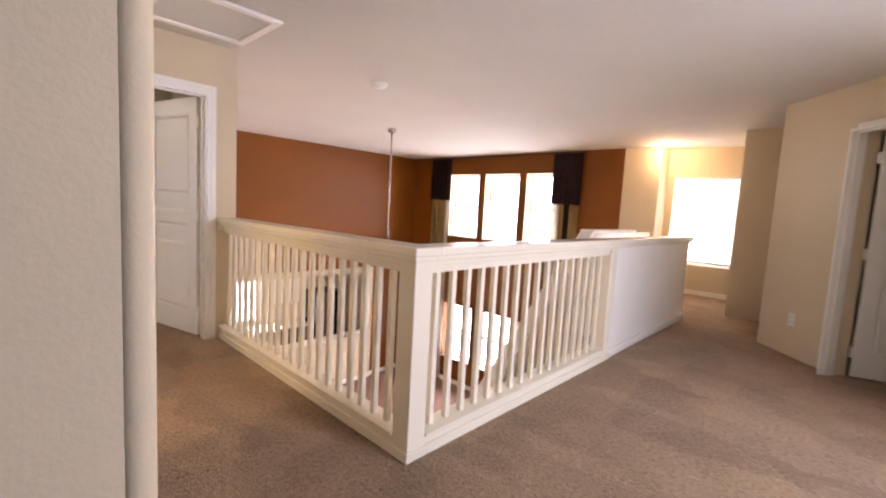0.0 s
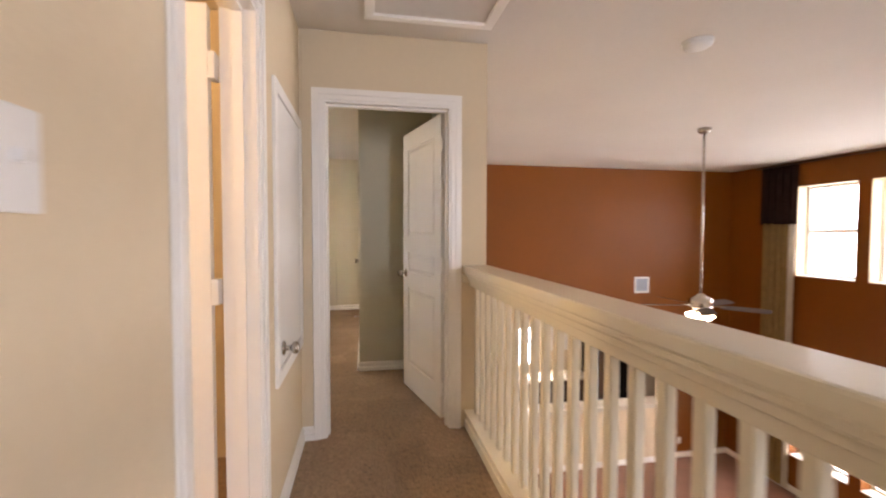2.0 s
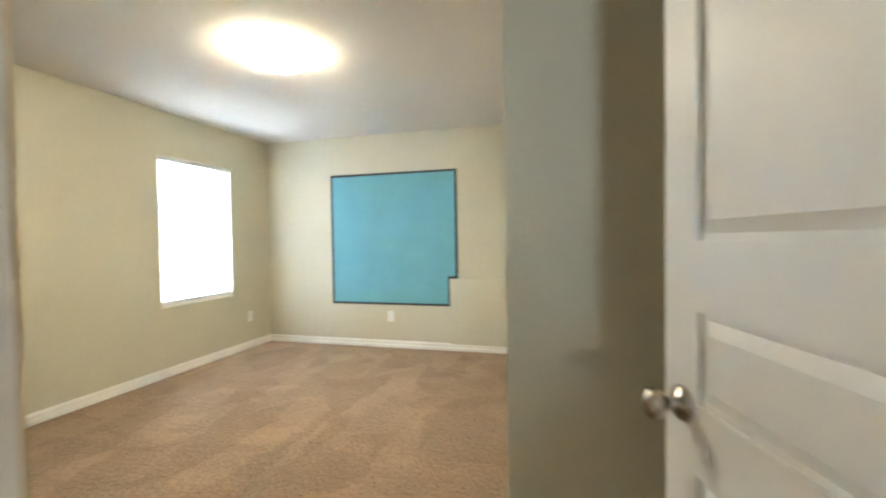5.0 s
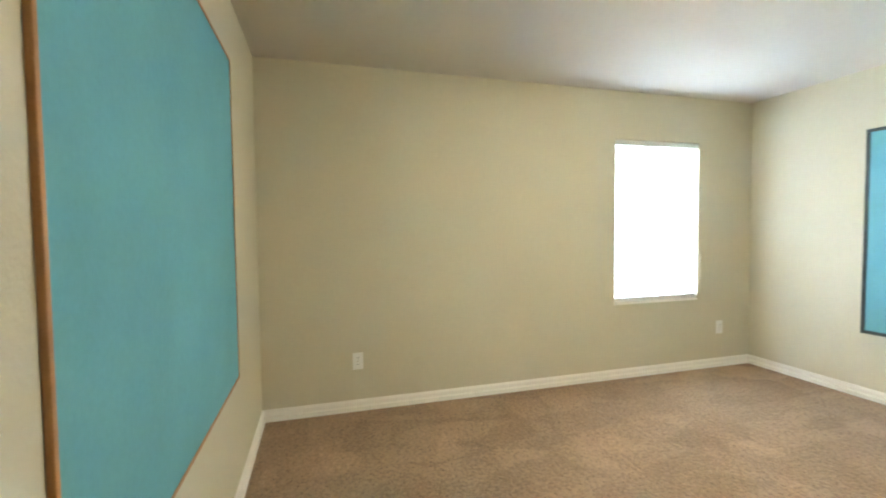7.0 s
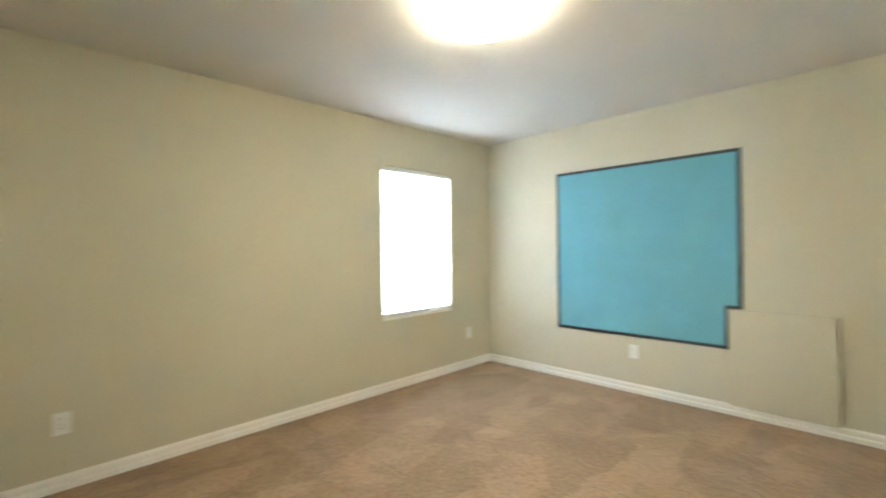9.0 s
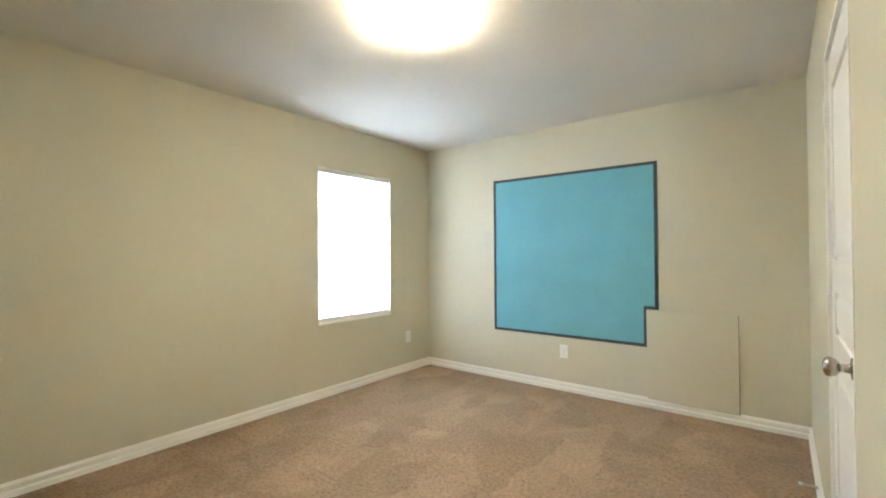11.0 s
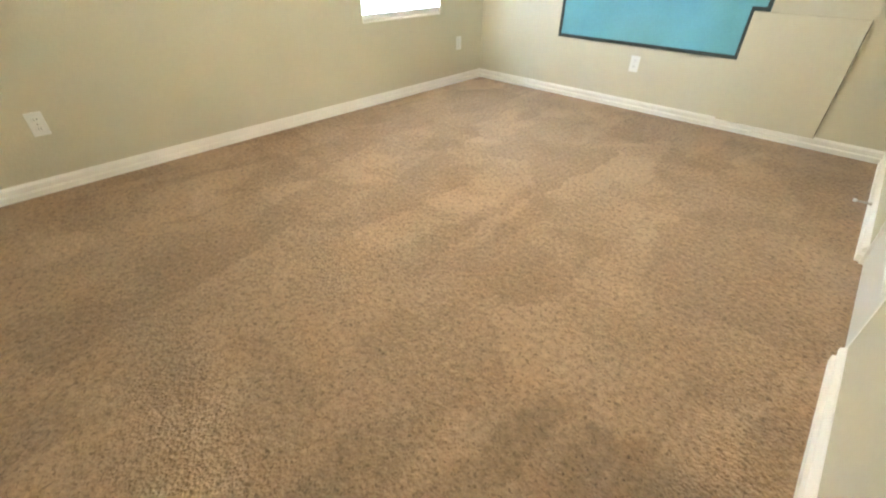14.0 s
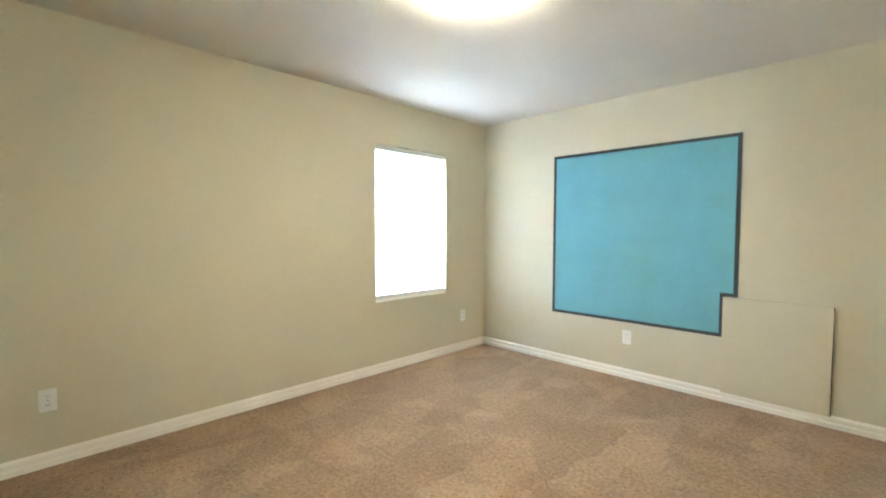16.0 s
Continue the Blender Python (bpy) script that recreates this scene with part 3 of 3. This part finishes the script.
def sash_window(name, m, w, z0, z1, label):
    """A single-hung window, along x from the origin, its room side at -y."""
    th = thing(name, m, label, "window", kind="structure")
    h = z1 - z0
    f = 0.05
    part("window_frame", boxes([(0, f, 0, 0.06, 0, h), (w - f, w, 0, 0.06, 0, h), (f, w - f, 0, 0.06, 0, f), (f, w - f, 0, 0.06, h - f, h)], 0.003), WHITE, th)
    part("meeting_rail", box(f, w - f, 0.008, 0.05, h / 2 - 0.028, h / 2 + 0.028, 0.003), WHITE, th)
    for a, b in ((f, h / 2 - 0.028), (h / 2 + 0.028, h - f)):
        p = part("pane", box(f, w - f, 0.028, 0.032, a, b), GLASS, th)
        p.visible_shadow = False
    return th


for a, b, z0, z1 in UP + LOW:
    sash_window("window_great_room", pose(6.55, b, z0, 0, 0, -90), b - a, z0, z1, "white sash window with bright sky behind")
for a, b, z0, z1 in UP + LOW:
    solid("window_sill", box(6.338, 6.548, a + 0.002, b - 0.002, z0 + .001, z0 + 0.018, 0.004), WHITE, "white painted window sill", "window sill", "structure")
# added pale linings: the brightness of the lit reveals is put into their colour
for a, b, z0, z1 in UP:
    solid("lit_reveal_lining", boxes([(6.352, 6.548, a + 0.0005, a + 0.008, z0 + 0.019, z1 - 0.009), (6.352, 6.548, b - 0.008, b - 0.0005, z0 + 0.019, z1 - 0.009),
                                  (6.352, 6.548, a + 0.0005, b - 0.0005, z1 - 0.008, z1 - 0.0005)]), BEIGE, "thin window reveal lining, its lit brightness given by a pale colour", "window reveal", "structure")
sash_window("window_bedroom", pose(-4.10, 2.99, 0.63, 0, 0, 90), 0.88, 0.63, 2.03, "white sash window behind a blind")
sash_window("window_alcove", pose(6.83, -1.57, 0.5, 0, 0, -90), 0.95, 0.5, 1.96, "white sash window behind a blind")
sash_window("window_kitchen", pose(2.85, 7.22, -2.0), 0.7, -2.0, -0.8, "bright kitchen window")


def blind(m, w, h, label, tilt=-81):
    """A horizontal slat blind along x, hanging down from the origin."""
    th = thing("window_blind", m, label, "blind")
    part("headrail", box(0, w, -0.03, 0.03, -0.045, 0, 0.004), PLASTIC, th)
    pitch = 0.0425
    n = int((h - 0.09) / pitch)
    bm = bmesh.new()
    prof = [(-0.025, 0.0), (-0.012, 0.0035), (0.0, 0.0048), (0.012, 0.0035), (0.025, 0.0)]
    vs = []
    for x in (0.006, w - 0.006):
        vs.append([bm.verts.new((x, p, q)) for p, q in prof])
        vs.append([bm.verts.new((x, p, q - 0.0025)) for p, q in prof])
    for i in range(4):
        bm.faces.new((vs[0][i], vs[0][i + 1], vs[2][i + 1], vs[2][i]))
        bm.faces.new((vs[1][i + 1], vs[1][i], vs[3][i], vs[3][i + 1]))
    for i in (0, 4):
        bm.faces.new((vs[0][i], vs[1][i], vs[3][i], vs[2][i]))
    bmesh.ops.recalc_face_normals(bm, faces=bm.faces)
    me = mesh_of("slat", bm, BLIND)
    for i in range(n):
        s = new("slat", me)
        s.parent = th
        s.matrix_basis = Matrix.Translation((0, 0, -0.07 - i * pitch)) @ Matrix.Rotation(radians(tilt + random.uniform(-2, 2)), 4, 'X')
    part("bottom_rail", box(0.004, w - 0.004, -0.026, 0.026, -h, -h + 0.042, 0.006), PLASTIC, th)
    for x in (w * 0.18, w * 0.82):
        part("cord", box(x - 0.0012, x + 0.0012, -0.031, -0.0295, -h + 0.01, -0.04), PLASTIC, th)


blind(pose(-4.035, 2.995, 2.025, 0, 0, 90), 0.87, 1.376, "white slatted blind lowered over the bedroom window")
blind(pose(6.785, -1.575, 1.955, 0, 0, -90), 0.94, 1.42, "white slatted blind lowered over the alcove window")
solid("window_sill", box(-4.095, -3.997, 2.995, 3.865, 0.631, 0.648, 0.003), WHITE, "white bedroom window sill", "window sill", "structure")


def drape(y0, y1, name_label, flip):
    """A two-tone curtain: a dark upper band and a striped lower length."""
    th = thing("curtain", pose(6.30, 0, 0), name_label, "curtain")
    def sheet(ya, yb, za, zb, folds, amp, x=0.0):
        bm = bmesh.new()
        n, k = folds * 8, 10
        g = []
        for j in range(k + 1):
            v = j / k
            row = []
            for i in range(n + 1):
                u = i / n
                a = amp * (0.6 + 0.4 * noise.noise((ya, u * 3, v)))
                row.append(bm.verts.new((x + a * math.sin(u * folds * 2 * math.pi + 0.4 * v), ya + (yb - ya) * u, za + (zb - za) * v)))
            g.append(row)
        for j in range(k):
            for i in range(n):
                bm.faces.new((g[j][i], g[j][i + 1], g[j + 1][i + 1], g[j + 1][i])).smooth = True
        bmesh.ops.solidify(bm, geom=bm.faces[:], thickness=0.004)
        return bm
    part("upper_band", sheet(y0, y1, 1.40, 2.38, 5, 0.028, -0.012), DRAPE_D, th, "dark plum gathered upper band")
    w = y1 - y0
    cuts = ((0.0, 0.34, DRAPE_T), (0.34, 0.55, DRAPE_D), (0.55, 0.72, DRAPE_T), (0.72, 1.0, DRAPE_P))
    if flip:
        cuts = ((0.0, 0.42, DRAPE_T), (0.42, 0.80, DRAPE_T), (0.80, 1.0, DRAPE_P))
    for a, b, mt in cuts:
        if flip:
            a, b = 1 - b, 1 - a
        part("stripe", sheet(y0 + w * (0.06 + 0.88 * a), y0 + w * (0.06 + 0.88 * b), LF + 0.03, 1.42, max(1, int((b - a) * 6)), 0.026), mt, th)


drape(-0.12, 0.50, "dark plum and tan curtain hanging beside the tall windows", False)
drape(3.20, 3.86, "dark plum and tan curtain hanging near the corner", True)
rod = thing("curtain_rod", pose(6.27, 0, 2.385), "dark curtain rod above the windows", "curtain rod")
part("rod", lathe([(0.012, -0.2), (0.012, 3.95)], 12, 'y'), DARKWOOD, rod)
for y in (-0.05, 3.8):
    part("bracket", box(0.0, 0.08, y - 0.01, y + 0.01, -0.01, 0.015), DARKWOOD, rod)

# ---------------------------------------------------------------- bedroom things


def teal_panel_north():
    th = thing("pin_board", pose(-3.12, 4.48, 0.485), "teal fabric wall panel with charcoal edging and a notched corner", "wall panel")
    w, h, nx, nz = 1.52, 1.50, 1.435, 0.305
    bm = bmesh.new()
    pts = [(0, 0), (nx, 0), (nx, nz), (w, nz), (w, h), (0, h)]
    a = [bm.verts.new((x, -0.010, z)) for x, z in pts]
    b = [bm.verts.new((x, 0, z)) for x, z in pts]
    bm.faces.new(a)
    bm.faces.new(b[::-1])
    for i in range(6):
        j = (i + 1) % 6
        bm.faces.new((a[i], b[i], b[j], a[j]))
    bmesh.ops.recalc_face_normals(bm, faces=bm.faces)
    part("fabric", bm, TEAL, th)
    e = 0.026
    for r in ((0, nx, 0, e), (nx - e, nx, e, nz + e), (nx, w, nz, nz + e), (w - e, w, nz + e, h - e), (0, w, h - e, h), (0, e, e, h - e)):
        part("edging", box(r[0], r[1], -0.015, -0.0101, r[2], r[3], 0.002), DARKF, th, "charcoal edging strip")


def teal_panel_south():
    th = thing("pin_board", pose(-1.677, 0.205, 0.58, 0, 0, 180), "teal fabric wall panel with oak edging", "wall panel")
    w, h, e = 1.485, 1.51, 0.013
    part("fabric", box(e, w - e, -0.010, 0, e, h - e), TEAL, th)
    for r in ((0, w, 0, e), (0, w, h - e, h), (0, e, e, h - e), (w - e, w, e, h - e)):
        part("edging", box(r[0], r[1], -0.013, 0, r[2], r[3], 0.003), OAK, th, "oak edging strip")


teal_panel_north()
teal_panel_south()

bd = thing("loose_board", pose(-1.685, 4.473, 0.075, 1.1, 0, 0), "cream painted board leaning on the wall above the baseboard", "board")
part("face", box(0, 0.61, -0.022, -0.008, 0, 0.715, 0.002), CREAM, bd)
# dark strip past the face: brown edge plus the board's shadow line, as colour
part("edge_shadow", box(0.001, 0.613, -0.008, -0.0005, -0.002, 0.713), DARKWOOD, bd, "brown edge strip that also draws the board's shadow line")


def outlet(m, label="white wall outlet above the baseboard"):
    th = thing("wall_outlet", m, label, "outlet", "outlets")
    part("plate", box(-0.037, 0.037, -0.006, 0, -0.06, 0.06, 0.003), PLASTIC, th)
    for z in (-0.024, 0.024):
        s = part("socket", box(-0.016, 0.016, -0.0085, -0.0055, z - 0.014, z + 0.014, 0.003), PLASTIC, th)
        for x in (-0.007, 0.005):
            part("slot", box(x, x + 0.0025, -0.0095, -0.0083, z - 0.003, z + 0.006), SLOT, s)
    part("screw", lathe([(0.003, -0.0075), (0.003, -0.005)], 8, 'y'), NICKEL, th)


outlet(pose(-4.0, 0.845, 0.357, 0, 0, 90))
outlet(pose(-4.0, 4.125, 0.365, 0, 0, 90))
outlet(pose(-2.395, 4.48, 0.355))
outlet(DIAG @ pose(0.42, 0, 0.35, 0, 0, 180))


def switch_plate(m, gangs, label):
    th = thing("light_switch", m, label, "switch")
    w = 0.037 + 0.023 * (gangs - 1)
    part("plate", box(-w, w, -0.007, 0, -0.06, 0.06, 0.003), PLASTIC, th)
    for i in range(gangs):
        x = (i - (gangs - 1) / 2) * 0.046
        part("toggle", box(x - 0.005, x + 0.005, -0.018, -0.006, -0.004, 0.012, 0.002), PLASTIC, th)


switch_plate(pose(-1.0195, -2.09, 1.32, 0, 0, 87.4), 1, "white light switch on the hall wall")

stop = thing("door_stop", pose(-0.694, 3.62, 0.045), "small spring door stop on the baseboard", "door stop")
part("spring", lathe([(0.012, 0.0), (0.006, -0.006), (0.006, -0.062)], 12, 'x'), BRASSY, stop)
part("tip", lathe([(0.008, -0.062), (0.009, -0.074), (0.006, -0.078)], 12, 'x'), PLASTIC, stop, "white rubber tip")

cl = thing("ceiling_light", pose(-2.23, 2.30, CH), "round flush ceiling light with a glowing opal bowl", "ceiling light")
part("base", lathe([(0.17, 0.0), (0.175, -0.012), (0.16, -0.022)], 40), NICKEL, cl)
part("shade", lathe([(0.160, -0.02), (0.208, -0.024), (0.198, -0.052), (0.17, -0.078), (0.09, -0.093), (0.02, -0.10)], 40), LAMPGLASS, cl, "lit opal glass bowl")
part("finial", lathe([(0.004, -0.099), (0.010, -0.103), (0.008, -0.115), (0.002, -0.12)], 12), NICKEL, cl)

# ---------------------------------------------------------------- hall things
ah = thing("attic_hatch", pose(-0.27, -0.56, CH), "white framed attic hatch in the ceiling", "hatch")
w, d, c = 0.36, 0.345, 0.055
for r in ((-w, w, -d, -d + c), (-w, w, d - c, d), (-w, -w + c, -d + c, d - c), (w - c, w, -d + c, d - c)):
    part("trim", boxes([(r[0], r[1], r[2], r[3], -0.020, 0)], 0.005), WHITE, ah)
part("panel", box(-w + c, w - c, -d + c, d - c, -0.006, 0), CEIL, ah)

sd = thing("smoke_detector", pose(1.40, -0.27, CH), "round white smoke detector on the ceiling", "smoke detector")
part("base", lathe([(0.088, 0.0), (0.088, -0.012)], 32), PLASTIC, sd)
part("cover", lathe([(0.080, -0.012), (0.078, -0.028), (0.060, -0.040), (0.010, -0.043)], 32), PLASTIC, sd)

dl = thing("recessed_light", pose(6.15, -1.62, CH), "recessed ceiling light glowing warm", "ceiling light")
part("trim_ring", lathe([(0.095, 0.0), (0.095, -0.006), (0.070, -0.010)], 32), WHITE, dl)
part("lens", lathe([(0.068, -0.004), (0.066, -0.014), (0.02, -0.020)], 32), BULB, dl, "lit lens")

# ---------------------------------------------------------------- great room things


def ceiling_fan():
    th = thing("ceiling_fan", pose(3.13, 1.62, CH), "ceiling fan on a long rod with dark blades and lit shades", "ceiling fan")
    part("canopy", lathe([(0.065, 0.0), (0.068, -0.03), (0.05, -0.055), (0.016, -0.065)], 24), NICKEL, th)
    part("downrod", lathe([(0.014, -0.06), (0.014, -1.90)], 14), NICKEL, th)
    part("motor", lathe([(0.03, -1.86), (0.055, -1.89), (0.12, -1.92), (0.13, -1.97), (0.12, -2.02), (0.08, -2.04), (0.05, -2.06)], 28), NICKEL, th)
    for i in range(5):
        m = Matrix.Rotation(2 * math.pi * i / 5 + 0.35, 4, 'Z')
        bm = bmesh.new()
        prof = [(0.20, 0.050), (0.30, 0.062), (0.50, 0.070), (0.60, 0.068), (0.64, 0.050), (0.655, 0.02)]
        up = [bm.verts.new((x, y, 0.003)) for x, y in prof] + [bm.verts.new((x, -y, 0.003)) for x, y in reversed(prof)]
        dn = [bm.verts.new((v.co.x, v.co.y, -0.003)) for v in up]
        bm.faces.new(up)
        bm.faces.new(dn[::-1])
        for a in range(len(up)):
            b = (a + 1) % len(up)
            bm.faces.new((up[a], dn[a], dn[b], up[b]))
        bl = part("blade", bm, DARKWOOD, th, "dark walnut blade")
        bl.matrix_basis = m @ Matrix.Translation((0, 0, -2.0)) @ Matrix.Rotation(radians(12), 4, 'X')
        iron = part("blade_iron", boxes([(0.10, 0.24, -0.018, 0.018, 0.003, 0.009)], 0.002), NICKEL, bl)
    part("light_hub", lathe([(0.05, -2.055), (0.055, -2.08), (0.03, -2.11), (0.01, -2.13)], 20), NICKEL, th)
    for i in range(4):
        a = math.pi / 2 * i + 0.5
        bm = lathe([(0.016, 0.0), (0.026, -0.015), (0.044, -0.05), (0.05, -0.075), (0.025, -0.079)], 18)
        s = part("shade", bm, BULB, th, "lit frosted glass shade")
        s.matrix_basis = Matrix.Rotation(a, 4, 'Z') @ Matrix.Translation((0.07, 0, -2.085)) @ Matrix.Rotation(radians(-42), 4, 'Y')


ceiling_fan()

vn = thing("wall_vent", pose(4.44, 4.53, 0.29), "white square air vent on the terracotta wall", "vent")
part("frame", boxes([(-0.15, 0.15, -0.012, 0, -0.15, -0.115), (-0.15, 0.15, -0.012, 0, 0.115, 0.15), (-0.15, -0.115, -0.012, 0, -0.115, 0.115), (0.115, 0.15, -0.012, 0, -0.115, 0.115)], 0.003), PLASTIC, vn)
part("backing", box(-0.115, 0.115, -0.003, 0, -0.115, 0.115), STEEL, vn)
for i in range(9):
    s = part("louvre", box(-0.115, 0.115, -0.001, 0.001, -0.011, 0.011), VENT, vn)
    s.matrix_basis = Matrix.Translation((0, -0.008, -0.10 + i * 0.025)) @ Matrix.Rotation(radians(40), 4, 'X')

outlet(pose(5.30, 4.53, -2.72), "white outlet low on the terracotta wall")
# pass-through ledge and kitchen
solid("ledge", box(1.15, 4.90, 4.36, 4.72, -1.978, -1.90, 0.01), STONE, "pale bar ledge on the pass-through wall", "ledge")
cb = thing("kitchen_counter", pose(0, 0, LF), "kitchen counter with dark cabinets below a pale top", "counter")
part("cabinet", box(1.0, 4.6, 6.55, 7.18, 0, 0.88, 0.004), DARKWOOD, cb)
part("worktop", box(0.98, 4.62, 6.52, 7.19, 0.88, 0.92, 0.006), STONE, cb)
fr = thing("refrigerator", pose(5.1, 6.75, LF), "tall black and steel refrigerator in the kitchen", "refrigerator")
part("body", box(-0.42, 0.42, -0.3, 0.4, 0.02, 1.78, 0.01), BLACKG, fr)
part("door", box(-0.42, -0.01, -0.36, -0.305, 0.05, 1.77, 0.008), STEEL, fr)
part("door", box(0.01, 0.42, -0.36, -0.305, 0.05, 1.77, 0.008), BLACKG, fr)
for i, x in enumerate((1.95, 3.70)):
    wc = thing("wall_cabinet", pose(x, 6.9, -1.55), "white kitchen wall cabinet with two doors", "cabinet", "kitchen wall cabinets")
    part("body", box(0, 0.8, 0, 0.3, 0, 0.9, 0.003), WHITE, wc)
    for u in (0.005, 0.405):
        part("door", box(u, u + 0.39, -0.02, -0.001, 0.005, 0.895, 0.004), WHITE, wc)
